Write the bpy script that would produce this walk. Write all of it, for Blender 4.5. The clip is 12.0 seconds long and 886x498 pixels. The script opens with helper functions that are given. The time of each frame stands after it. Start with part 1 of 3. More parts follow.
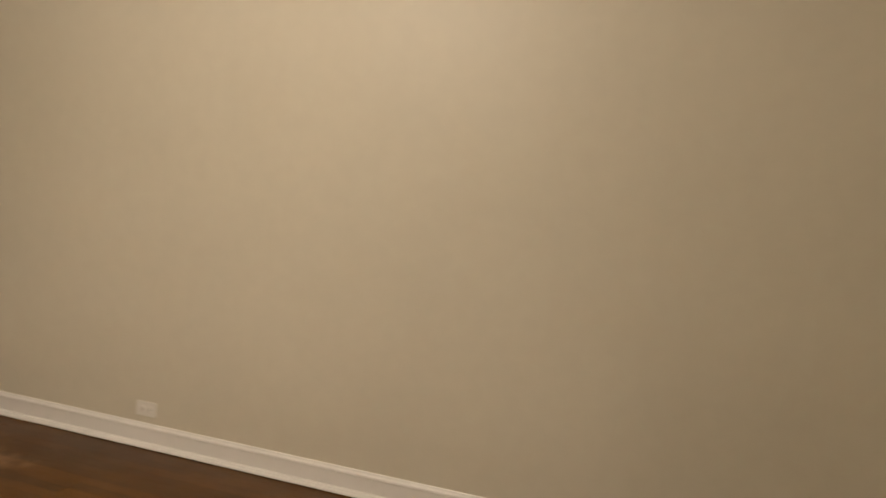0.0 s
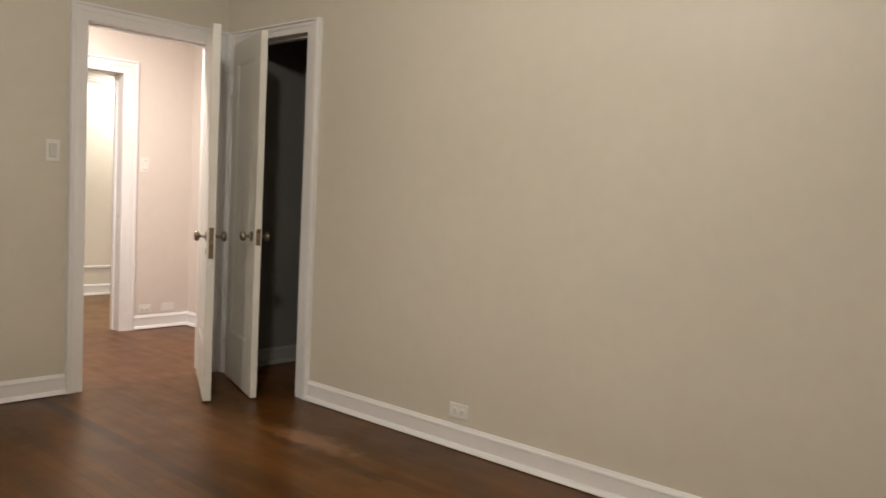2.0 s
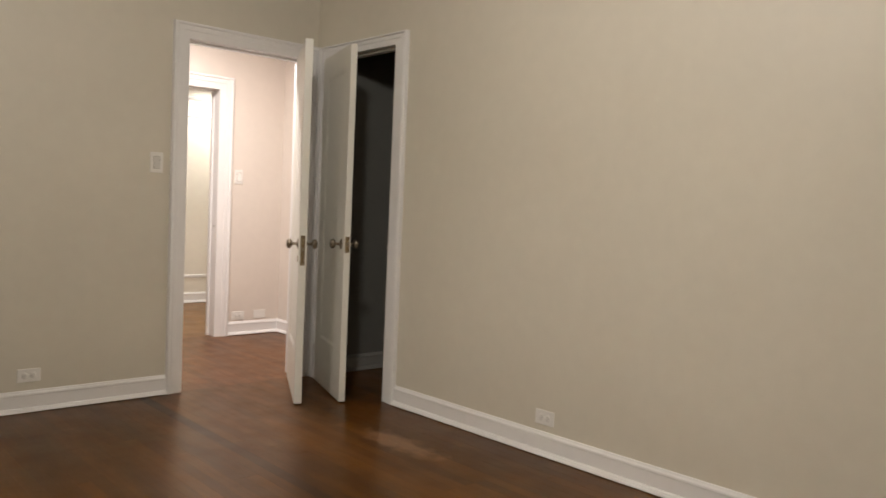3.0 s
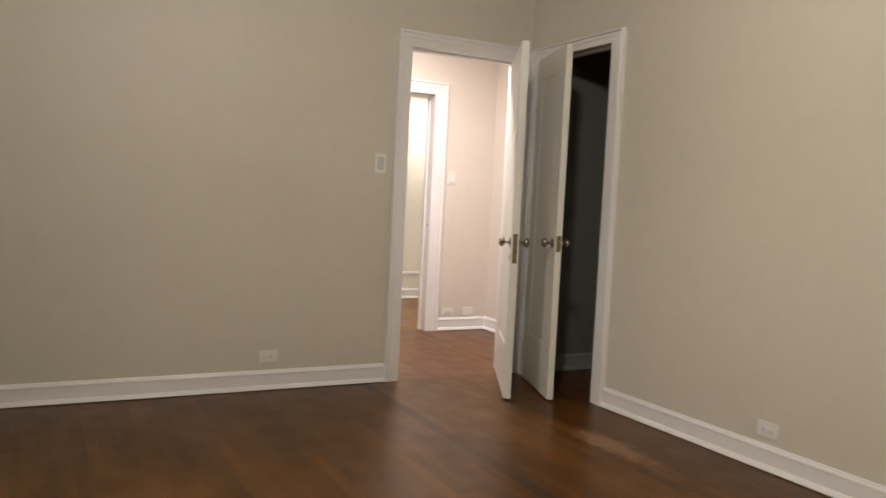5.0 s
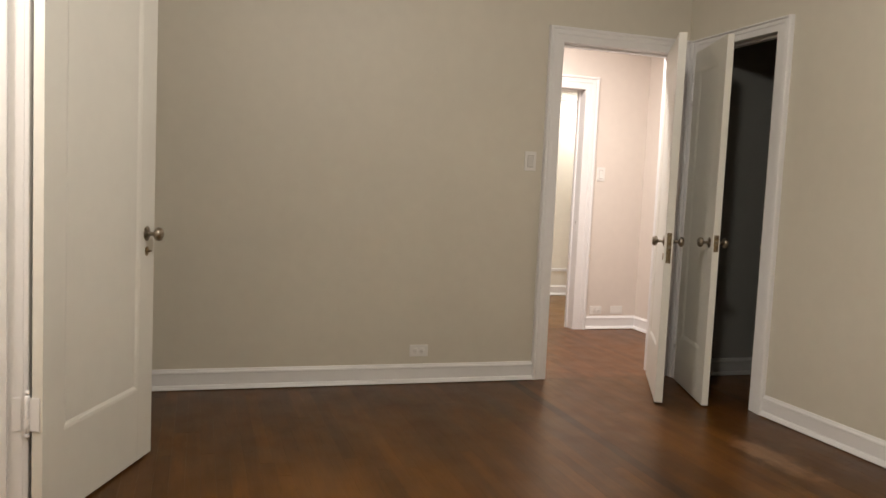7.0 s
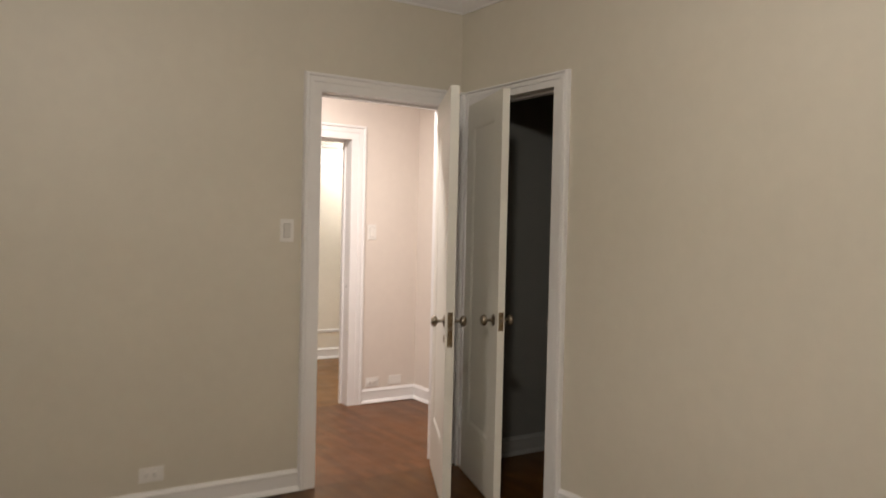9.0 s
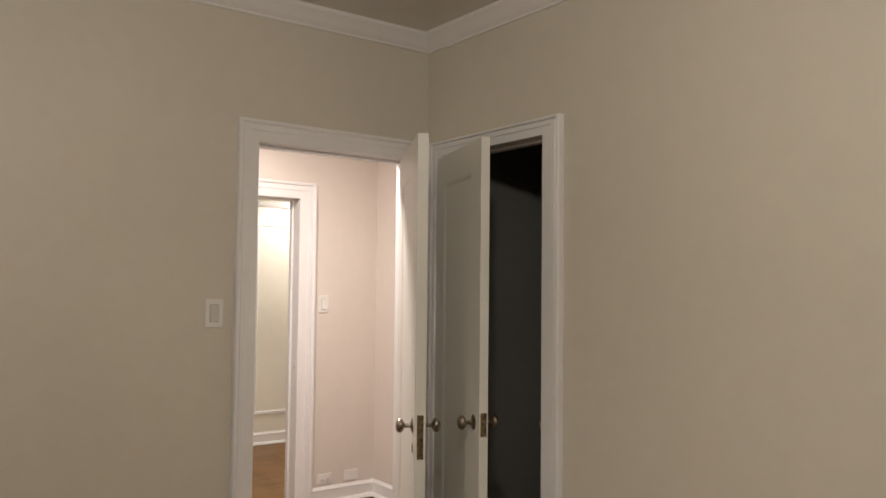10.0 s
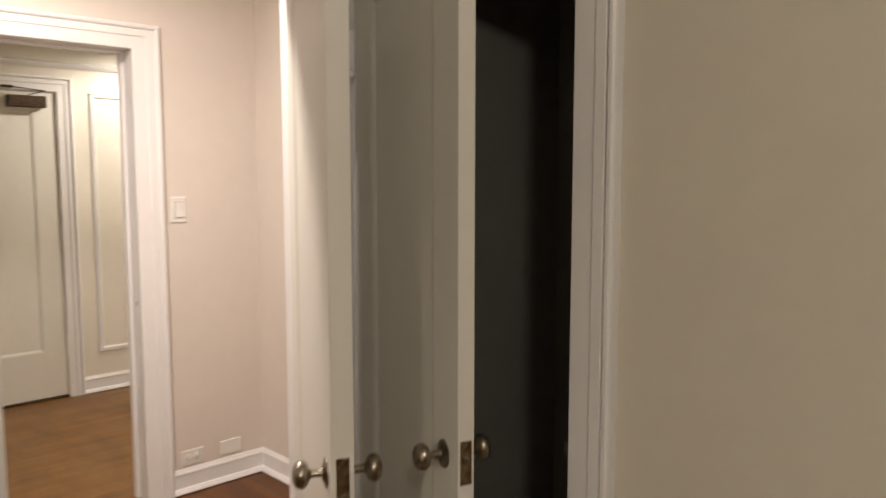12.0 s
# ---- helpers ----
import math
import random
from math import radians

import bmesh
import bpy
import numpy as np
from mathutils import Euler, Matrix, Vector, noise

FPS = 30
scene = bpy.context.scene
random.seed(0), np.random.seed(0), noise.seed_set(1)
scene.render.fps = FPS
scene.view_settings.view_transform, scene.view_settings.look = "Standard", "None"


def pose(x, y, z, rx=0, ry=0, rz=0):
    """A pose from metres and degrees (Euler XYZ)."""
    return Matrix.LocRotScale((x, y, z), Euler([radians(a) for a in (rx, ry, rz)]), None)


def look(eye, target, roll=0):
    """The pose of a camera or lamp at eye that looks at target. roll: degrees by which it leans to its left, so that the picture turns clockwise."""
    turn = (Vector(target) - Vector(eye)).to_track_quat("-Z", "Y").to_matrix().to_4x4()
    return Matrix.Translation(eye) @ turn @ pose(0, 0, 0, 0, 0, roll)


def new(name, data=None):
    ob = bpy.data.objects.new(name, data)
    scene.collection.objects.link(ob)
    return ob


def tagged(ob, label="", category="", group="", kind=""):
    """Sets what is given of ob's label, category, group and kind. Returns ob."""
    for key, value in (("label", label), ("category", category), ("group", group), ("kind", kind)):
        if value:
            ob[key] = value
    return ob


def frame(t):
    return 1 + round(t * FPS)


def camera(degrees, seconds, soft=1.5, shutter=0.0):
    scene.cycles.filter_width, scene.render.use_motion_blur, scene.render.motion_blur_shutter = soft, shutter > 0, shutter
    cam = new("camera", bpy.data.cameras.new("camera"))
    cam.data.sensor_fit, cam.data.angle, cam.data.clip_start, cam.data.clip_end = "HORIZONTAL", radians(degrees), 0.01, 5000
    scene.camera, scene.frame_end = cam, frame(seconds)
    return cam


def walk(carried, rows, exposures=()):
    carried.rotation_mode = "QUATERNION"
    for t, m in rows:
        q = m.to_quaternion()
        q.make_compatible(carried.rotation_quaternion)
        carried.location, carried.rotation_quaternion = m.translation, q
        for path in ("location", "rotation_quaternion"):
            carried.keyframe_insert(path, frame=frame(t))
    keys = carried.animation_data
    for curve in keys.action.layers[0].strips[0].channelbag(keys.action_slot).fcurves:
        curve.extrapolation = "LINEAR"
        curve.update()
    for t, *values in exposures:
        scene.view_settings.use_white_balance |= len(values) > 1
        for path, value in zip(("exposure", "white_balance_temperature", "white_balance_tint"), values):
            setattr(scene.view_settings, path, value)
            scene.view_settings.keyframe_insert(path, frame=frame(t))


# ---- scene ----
cam = camera(58.7, 12.0, shutter=0.5)
PATH = [
    (0, (4.476, -2.902, 1.329), (3.793, -1.029, 1.168), 4.9),
    (0.5, (4.406, -2.787, 1.293), (3.472, -1.027, 1.113), 4.2),
    (1, (4.38, -2.757, 1.278), (3.273, -1.101, 1.089), 3.7),
    (1.5, (4.39, -2.763, 1.217), (3.15, -1.201, 1.061), 3.3),
    (2, (4.386, -2.791, 1.193), (3.053, -1.306, 1.057), 2.8),
    (2.5, (4.384, -2.808, 1.183), (2.971, -1.398, 1.064), 2.6),
    (3, (4.396, -2.834, 1.162), (2.916, -1.494, 1.05), 2.5),
    (3.2, (4.388, -2.837, 1.159), (2.878, -1.53, 1.046), 2.6),
    (4.8, (4.385, -2.912, 1.145), (2.644, -1.936, 1.013), 2.7),
    (5, (4.39, -2.913, 1.134), (2.623, -1.984, 1.008), 2.8),
    (5.5, (4.391, -2.94, 1.125), (2.569, -2.125, 1.0), 2.6),
    (6, (4.39, -2.938, 1.128), (2.526, -2.225, 0.994), 2.6),
    (6.5, (4.387, -2.946, 1.13), (2.494, -2.32, 0.982), 2.7),
    (6.7, (4.387, -2.95, 1.138), (2.482, -2.361, 0.981), 2.6),
    (8.3, (4.135, -2.749, 1.244), (2.335, -1.889, 1.11), 3.1),
    (8.5, (4.028, -2.701, 1.266), (2.277, -1.74, 1.153), 2.7),
    (9, (3.749, -2.575, 1.358), (2.077, -1.477, 1.306), 1.3),
    (9.5, (3.443, -2.372, 1.422), (1.809, -1.219, 1.444), 0.9),
    (10, (3.109, -2.206, 1.454), (1.501, -1.02, 1.545), 0.6),
    (10.5, (2.739, -2.004, 1.489), (1.167, -0.771, 1.577), 0.4),
    (11, (2.413, -1.768, 1.481), (0.855, -0.516, 1.538), 0.4),
    (11.5, (2.081, -1.559, 1.458), (0.553, -0.277, 1.304), 0.8),
    (12, (1.784, -1.334, 1.493), (0.355, 0.051, 1.295), 0.0),
]
# the clip's camera settles its brightness and white balance on the way
EXPOSURES = [(0.0, -0.10, 7700, 12), (0.5, -0.12, 7200, 12), (1.0, -0.05, 6800, 11), (2.0, -0.04, 6480, 10), (2.5, -0.05, 6420, 10), (6.7, -0.06, 6420, 10),
             (8.5, -0.13, 6450, 10), (9.5, -0.35, 6500, 11), (11.0, -0.39, 6750, 11), (12.0, -0.36, 6850, 11)]
walk(cam, [(t, look(eye, target, roll)) for t, eye, target, roll in PATH], EXPOSURES)

# ---- world and light ----
world = bpy.data.worlds.new("night")
world.use_nodes = True
world.node_tree.nodes["Background"].inputs["Color"].default_value = (0.01, 0.012, 0.02, 1)
world.node_tree.nodes["Background"].inputs["Strength"].default_value = 0.05
scene.world = world

# lamps of the bedroom, hall, foyer and side room: place, watts, colour, radius
LAMPS = {
    "bedroom": ((2.70, -1.94, 2.46), 69.0, (1.0, 0.93, 0.84), 0.09),
    "hall": ((-0.62, -0.57, 2.54), 48.0, (1.0, 0.90, 0.85), 0.16),
    "foyer": ((-3.02, 1.17, 2.325), 78.0, (1.0, 0.925, 0.84), 0.03),
    "side_room": ((2.05, -4.15, 2.20), 62.0, (1.0, 0.92, 0.88), 0.08),
}
for room, (place, watts, tint, radius) in LAMPS.items():
    # the hall's flat fixture shines downwards, the others all round
    data = bpy.data.lights.new("bulb", "AREA" if room == "hall" else "POINT")
    data.energy, data.color = watts, tint
    if room == "hall":
        data.shape, data.size, data.spread = "DISK", 2 * radius, radians(175)
    else:
        data.shadow_soft_size = radius
    bulb = new("bulb", data)
    bulb.location = place


# ---- materials ----
def material(name, base, rough=0.5, metal=0.0):
    m = bpy.data.materials.new(name)
    m.use_nodes = True
    nt = m.node_tree
    b = nt.nodes["Principled BSDF"]
    b.inputs["Base Color"].default_value = (*base, 1)
    b.inputs["Roughness"].default_value = rough
    b.inputs["Metallic"].default_value = metal
    return m, nt, b


def node(nt, kind, **sets):
    n = nt.nodes.new(kind)
    for k, v in sets.items():
        n.inputs[k].default_value = v
    return n


def coords(nt, which="Object", scale=(1, 1, 1), shift=None):
    tc = nt.nodes.new("ShaderNodeTexCoord")
    mp = nt.nodes.new("ShaderNodeMapping")
    mp.inputs["Scale"].default_value = scale
    nt.links.new(tc.outputs[which], mp.inputs["Vector"])
    if shift is not None:
        nt.links.new(shift, mp.inputs["Location"])
    return mp.outputs["Vector"]


def noise_fac(nt, vec, scale, detail=4.0, rough=0.55):
    n = node(nt, "ShaderNodeTexNoise", Scale=scale, Detail=detail, Roughness=rough)
    nt.links.new(vec, n.inputs["Vector"])
    return n.outputs["Fac"]


def ramp(nt, fac, stops):
    r = nt.nodes.new("ShaderNodeValToRGB")
    el = r.color_ramp.elements
    el[0].position, el[0].color = stops[0][0], (*stops[0][1], 1)
    el[1].position, el[1].color = stops[-1][0], (*stops[-1][1], 1)
    for p, c in stops[1:-1]:
        e = el.new(p)
        e.color = (*c, 1)
    nt.links.new(fac, r.inputs["Fac"])
    return r.outputs["Color"]


def mix(nt, fac, a, b, blend="MIX"):
    m = nt.nodes.new("ShaderNodeMix")
    m.data_type, m.blend_type = "RGBA", blend
    for sock, val in ((m.inputs[0], fac), (m.inputs[6], a), (m.inputs[7], b)):
        if isinstance(val, (int, float)):
            sock.default_value = val
        elif isinstance(val, tuple):
            sock.default_value = (*val, 1)
        else:
            nt.links.new(val, sock)
    return m.outputs[2]


def math_node(nt, op, a, b):
    m = nt.nodes.new("ShaderNodeMath")
    m.operation = op
    for sock, val in ((m.inputs[0], a), (m.inputs[1], b)):
        if isinstance(val, (int, float)):
            sock.default_value = val
        else:
            nt.links.new(val, sock)
    return m.outputs[0]


def bump(nt, b, height, strength, distance):
    n = node(nt, "ShaderNodeBump", Strength=strength, Distance=distance)
    nt.links.new(height, n.inputs["Height"])
    nt.links.new(n.outputs["Normal"], b.inputs["Normal"])


def paint(name, base, rough, spread=0.05, grain=180.0, relief=0.12):
    """Brushed or rolled paint: faint blotches, small scuffs, orange-peel relief."""
    m, nt, b = material(name, base, rough)
    vec = coords(nt, "Object")
    low = noise_fac(nt, vec, 1.3, 3.0)
    mid = noise_fac(nt, vec, 14.0, 5.0)
    dark = tuple(c * (1 - spread) for c in base)
    lite = tuple(min(1.0, c * (1 + spread)) for c in base)
    c1 = ramp(nt, low, [(0.3, dark), (0.7, lite)])
    c2 = ramp(nt, mid, [(0.35, tuple(c * (1 - spread * 0.6) for c in base)), (0.65, lite)])
    nt.links.new(mix(nt, 0.4, c1, c2), b.inputs["Base Color"])
    r = math_node(nt, "MULTIPLY_ADD", mid, 0.16)
    r.node.inputs[2].default_value = rough - 0.08
    nt.links.new(r, b.inputs["Roughness"])
    fine = noise_fac(nt, vec, grain, 2.0)
    bump(nt, b, fine, relief, 0.002)
    return m


def wood_floor(name, dark, mid, lite, per_island=False, along="x", rough=0.31):
    """Stained strip oak: each board its own tone, grain along it, worn varnish."""
    m, nt, b = material(name, mid, rough)
    if per_island:
        rnd = nt.nodes.new("ShaderNodeNewGeometry").outputs["Random Per Island"]
    else:
        rnd = nt.nodes.new("ShaderNodeObjectInfo").outputs["Random"]
    shift = math_node(nt, "MULTIPLY", rnd, 37.0)
    scale = (1.6, 26.0, 26.0) if along == "x" else (26.0, 1.6, 26.0)
    vec = coords(nt, "Object", scale, shift)
    grain = noise_fac(nt, vec, 2.2, 7.0, 0.62)
    tone = math_node(nt, "MULTIPLY", rnd, 0.40)
    tone = math_node(nt, "ADD", tone, math_node(nt, "MULTIPLY", grain, 0.62))
    tone = math_node(nt, "ADD", tone, 0.02)
    col = ramp(nt, tone, [(0.05, dark), (0.5, mid), (0.98, lite)])
    geo = nt.nodes.new("ShaderNodeNewGeometry").outputs["Position"]
    stretch = nt.nodes.new("ShaderNodeVectorMath")
    stretch.operation = "MULTIPLY"
    stretch.inputs[1].default_value = (1.0, 3.2, 1.0) if along == "x" else (3.2, 1.0, 1.0)
    nt.links.new(geo, stretch.inputs[0])
    stain = noise_fac(nt, stretch.outputs[0], 2.1, 6.0, 0.62)
    col = mix(nt, ramp(nt, stain, [(0.42, (0, 0, 0)), (0.68, (0.7, 0.7, 0.7))]), col, tuple(c * 0.5 for c in mid))
    warm = noise_fac(nt, stretch.outputs[0], 1.1, 3.0)
    col = mix(nt, ramp(nt, warm, [(0.48, (0, 0, 0)), (0.72, (0.5, 0.5, 0.5))]), col, lite)
    pores = noise_fac(nt, coords(nt, "Object", (9, 300, 300) if along == "x" else (300, 9, 300), shift), 1.0, 3.0)
    col = mix(nt, ramp(nt, pores, [(0.56, (0, 0, 0)), (0.72, (0.5, 0.5, 0.5))]), col, tuple(c * 0.4 for c in dark))
    wear = noise_fac(nt, geo, 5.5, 5.0)
    # a scuffed, paler patch in front of the closet
    off = nt.nodes.new("ShaderNodeVectorMath")
    off.operation = "SUBTRACT"
    off.inputs[1].default_value = (1.50, -0.435, 0.0)
    nt.links.new(geo, off.inputs[0])
    size = nt.nodes.new("ShaderNodeVectorMath")
    size.operation = "MULTIPLY"
    size.inputs[1].default_value = (3.0, 9.0, 1.0)
    nt.links.new(off.outputs[0], size.inputs[0])
    far = nt.nodes.new("ShaderNodeVectorMath")
    far.operation = "LENGTH"
    nt.links.new(size.outputs[0], far.inputs[0])
    scuff = math_node(nt, "SUBTRACT", math_node(nt, "MULTIPLY", noise_fac(nt, geo, 11.0, 5.0), 2.2), far.outputs["Value"])
    col = mix(nt, ramp(nt, scuff, [(0.15, (0, 0, 0)), (0.75, (0.38, 0.38, 0.38))]), col, (0.36, 0.22, 0.13))
    nt.links.new(col, b.inputs["Base Color"])
    b.inputs["Specular IOR Level"].default_value = 0.24
    b.inputs["Specular Tint"].default_value = (1.0, 0.84, 0.68, 1)
    r = math_node(nt, "MULTIPLY_ADD", wear, 0.26)
    r.node.inputs[2].default_value = rough - 0.10
    nt.links.new(r, b.inputs["Roughness"])
    bump(nt, b, math_node(nt, "ADD", grain, wear), 0.16, 0.002)
    return m


def metal_finish(name, base, tarnish, rough):
    m, nt, b = material(name, base, rough, 1.0)
    vec = coords(nt, "Object")
    n1 = noise_fac(nt, vec, 60.0, 5.0)
    nt.links.new(ramp(nt, n1, [(0.35, tarnish), (0.65, base)]), b.inputs["Base Color"])
    r = math_node(nt, "MULTIPLY_ADD", n1, 0.3)
    r.node.inputs[2].default_value = rough - 0.12
    nt.links.new(r, b.inputs["Roughness"])
    return m


WALL = paint("greige_wall_paint", (0.655, 0.612, 0.518), 0.50, 0.04, 180.0, 0.05)
HALLWALL = paint("hall_wall_paint", (0.725, 0.662, 0.597), 0.55, 0.04, 180.0, 0.05)
FOYERWALL = paint("cream_foyer_paint", (0.785, 0.745, 0.655), 0.42, 0.04, 180.0, 0.05)
# closet walls and trim: darker and greyer than the bedroom's
CLOSETWALL = paint("grey_closet_wall", (0.225, 0.222, 0.20), 0.6)
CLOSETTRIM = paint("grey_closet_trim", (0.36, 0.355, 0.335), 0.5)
CEIL = paint("ceiling_paint", (0.74, 0.72, 0.68), 0.7)
TRIM = paint("white_gloss_trim", (0.825, 0.812, 0.80), 0.34, 0.03, 60.0, 0.05)
DOORWHITE = paint("white_door_paint", (0.770, 0.752, 0.685), 0.38, 0.04, 50.0, 0.05)
PLASTIC = paint("white_plastic", (0.82, 0.80, 0.76), 0.32, 0.015, 30.0, 0.02)
ROCKER = paint("rocker_plastic", (0.66, 0.64, 0.60), 0.4, 0.015, 30.0, 0.02)
SLOT = paint("slot_shadow_plastic", (0.30, 0.28, 0.25), 0.5)
BRASS = metal_finish("aged_brass", (0.42, 0.33, 0.20), (0.16, 0.11, 0.06), 0.34)
NICKEL = metal_finish("worn_nickel_brass", (0.46, 0.41, 0.34), (0.20, 0.16, 0.11), 0.30)
BRONZE = metal_finish("dark_bronze", (0.10, 0.07, 0.05), (0.04, 0.03, 0.02), 0.45)
GLASS = paint("opal_glass", (0.86, 0.83, 0.76), 0.2, 0.02, 20.0, 0.02)
OAK = ((0.033, 0.0118, 0.0012), (0.088, 0.0325, 0.0032), (0.155, 0.0600, 0.0072))
PLANK = wood_floor("stained_oak_board", *OAK)
PLANKS = wood_floor("stained_oak_boards", *OAK, per_island=True)
DARKPLANK = wood_floor("dark_stained_oak_board", (0.014, 0.0060, 0.0018), (0.034, 0.0138, 0.0034), (0.070, 0.0290, 0.0070))
# same oak as the bedroom, with the hall's light put into its colour
LITPLANK = wood_floor("lit_hall_oak_board", (0.056, 0.0200, 0.0050), (0.128, 0.0475, 0.0115), (0.205, 0.0800, 0.0220))
FOYERPLANK = wood_floor("foyer_oak_board", (0.10, 0.044, 0.011), (0.20, 0.092, 0.024), (0.30, 0.150, 0.045))
SUBFLOOR = paint("dark_joint", (0.05, 0.021, 0.007), 0.8)


# ---- building helpers ----
def mesh_of(bm, mat, smooth=False):
    me = bpy.data.meshes.new("mesh")
    bmesh.ops.recalc_face_normals(bm, faces=bm.faces)
    bm.to_mesh(me)
    bm.free()
    me.materials.append(mat)
    if smooth:
        for p in me.polygons:
            p.use_smooth = True
        me.set_sharp_from_angle(angle=radians(38))
    return me


def part(name, bm, mat, parent=None, label="", smooth=False):
    ob = new(name, mesh_of(bm, mat, smooth))
    if parent is not None:
        ob.parent = parent
    if label:
        ob["label"] = label
    return ob


GROUPS = {"wall_outlet": "wall outlets", "light_switch": "light switches", "ceiling_light": "ceiling lights", "strike_plate": "strike plates"}


def empty(name, m, label="", category="", group="", kind=""):
    ob = new(name)
    ob.matrix_world = m
    ob.empty_display_size = 0.05
    return tagged(ob, label, category, group or GROUPS.get(name, ""), kind)


def box(lo, hi, bevel=0.0, bm=None, segments=1):
    bm = bm or bmesh.new()
    c = [(a + b) / 2 for a, b in zip(lo, hi)]
    s = [abs(b - a) for a, b in zip(lo, hi)]
    made = bmesh.ops.create_cube(bm, size=1, matrix=Matrix.Translation(c) @ Matrix.Diagonal((*s, 1)))
    if bevel:
        edges = list({e for v in made["verts"] for e in v.link_edges})
        bmesh.ops.bevel(bm, geom=edges, offset=bevel, segments=segments, affect="EDGES", profile=0.5)
    return bm


def prism(sections, bm=None):
    """Joins two or more rings of points, in order, and closes the ends."""
    bm = bm or bmesh.new()
    rings = [[bm.verts.new(p) for p in ring] for ring in sections]
    n = len(rings[0])
    for a, b in zip(rings, rings[1:]):
        for i in range(n):
            bm.faces.new((a[i], a[(i + 1) % n], b[(i + 1) % n], b[i]))
    bm.faces.new(rings[0][::-1])
    bm.faces.new(rings[-1])
    return bm


def lathe(profile, segs=20, m=Matrix(), squash=(1, 1), bm=None):
    """Turns (radius, height) points round the local z axis."""
    bm = bm or bmesh.new()
    rings = []
    for r, h in profile:
        rings.append([m @ Vector((max(r, 1e-4) * squash[0] * math.cos(2 * math.pi * i / segs),
                                  max(r, 1e-4) * squash[1] * math.sin(2 * math.pi * i / segs), h)) for i in range(segs)])
    return prism(rings, bm)


def basis(origin, s, n):
    """A local frame: x along the wall, y out of it, z up."""
    s, n = Vector(s), Vector(n)
    m = Matrix((s, n, Vector((0, 0, 1)))).transposed().to_4x4()
    return Matrix.Translation(origin) @ m


def wall(name, origin, s, n, length, height, thick, openings=(), mat=WALL, back=None, label=""):
    """A wall from its room-side face backwards, with openings (from, to, top) cut through down to the floor."""
    bm = bmesh.new()
    cuts = sorted(openings)
    at = 0.0
    for a, b, top in cuts:
        box((at, -thick, -0.02), (a, 0, height), bm=bm)
        box((a, -thick, top), (b, 0, height), bm=bm)
        at = b
    box((at, -thick, -0.02), (length, 0, height), bm=bm)
    bmesh.ops.remove_doubles(bm, verts=bm.verts, dist=1e-5)
    inner = [f for f in bm.faces if len({tuple(round(c, 4) for c in v.co) for v in f.verts}) < 3]
    bmesh.ops.delete(bm, geom=inner, context="FACES")
    ob = part(name, bm, mat)
    ob.matrix_world = basis(origin, s, n)
    return tagged(ob, label or "painted plaster wall", "wall", kind="structure")


CASING = [(0.0, 0.0), (0.0, 0.012), (0.003, 0.0152), (0.044, 0.0165), (0.0465, 0.0170), (0.048, 0.0205), (0.051, 0.0215), (0.070, 0.0215),
          (0.0725, 0.0185), (0.0755, 0.0185), (0.0775, 0.0260), (0.082, 0.0300), (0.089, 0.0300), (0.0935, 0.0265), (0.095, 0.020), (0.095, 0.0)]


def casing(name, origin, s, n, width, height, sides="lrt", scale=(1.0, 1.0, 1.0), label="white painted stepped door casing"):
    """Mitred moulded trim round an opening that starts at origin and runs along s."""
    top = empty(name, basis(origin, s, n), label, "door trim", kind="structure")
    sl, sr, st = scale
    if "l" in sides:
        part("side_casing", prism([[(-u * sl, v, 0) for u, v in CASING], [(-u * sl, v, height + u * st) for u, v in CASING]]), TRIM, top)
    if "r" in sides:
        part("side_casing", prism([[(width + u * sr, v, 0) for u, v in CASING], [(width + u * sr, v, height + u * st) for u, v in CASING]]), TRIM, top)
    if "t" in sides:
        part("head_casing", prism([[(-u * sl, v, height + u * st) for u, v in CASING], [(width + u * sr, v, height + u * st) for u, v in CASING]]), TRIM, top)
    return top


def jamb(name, origin, s, n, width, height, depth, stop_at=0.045):
    """Flat lining of a doorway with its door stop."""
    top = empty(name, basis(origin, s, n), "white painted door jamb with stop", "door jamb", kind="structure")
    t = 0.018
    for a, b in ((-t, 0.0), (width, width + t)):
        part("jamb_side", box((a, -depth, 0), (b, 0.001, height), 0.002), TRIM, top)
    part("jamb_head", box((-t, -depth, height), (width + t, 0.001, height + t), 0.002), TRIM, top)
    d0, d1 = -stop_at - 0.035, -stop_at
    part("stop", box((0, d0, 0), (0.012, d1, height), 0.002), TRIM, top)
    part("stop", box((width - 0.012, d0, 0), (width, d1, height), 0.002), TRIM, top)
    part("stop", box((0.012, d0, height - 0.012), (width - 0.012, d1, height), 0.002), TRIM, top)
    return top


BASE_BOARD = [(0.0, 0.0), (0.014, 0.0), (0.014, 0.088), (0.0, 0.088)]
BASE_CAP = [(0.0, 0.086), (0.0142, 0.086), (0.0165, 0.090), (0.0150, 0.098), (0.0095, 0.104), (0.0065, 0.111), (0.005, 0.113), (0.0, 0.113)]
BASE_SHOE = [(0.014, 0.0045), (0.034, 0.0045), (0.034, 0.008), (0.031, 0.014), (0.026, 0.018), (0.025, 0.021), (0.019, 0.026), (0.014, 0.027)]


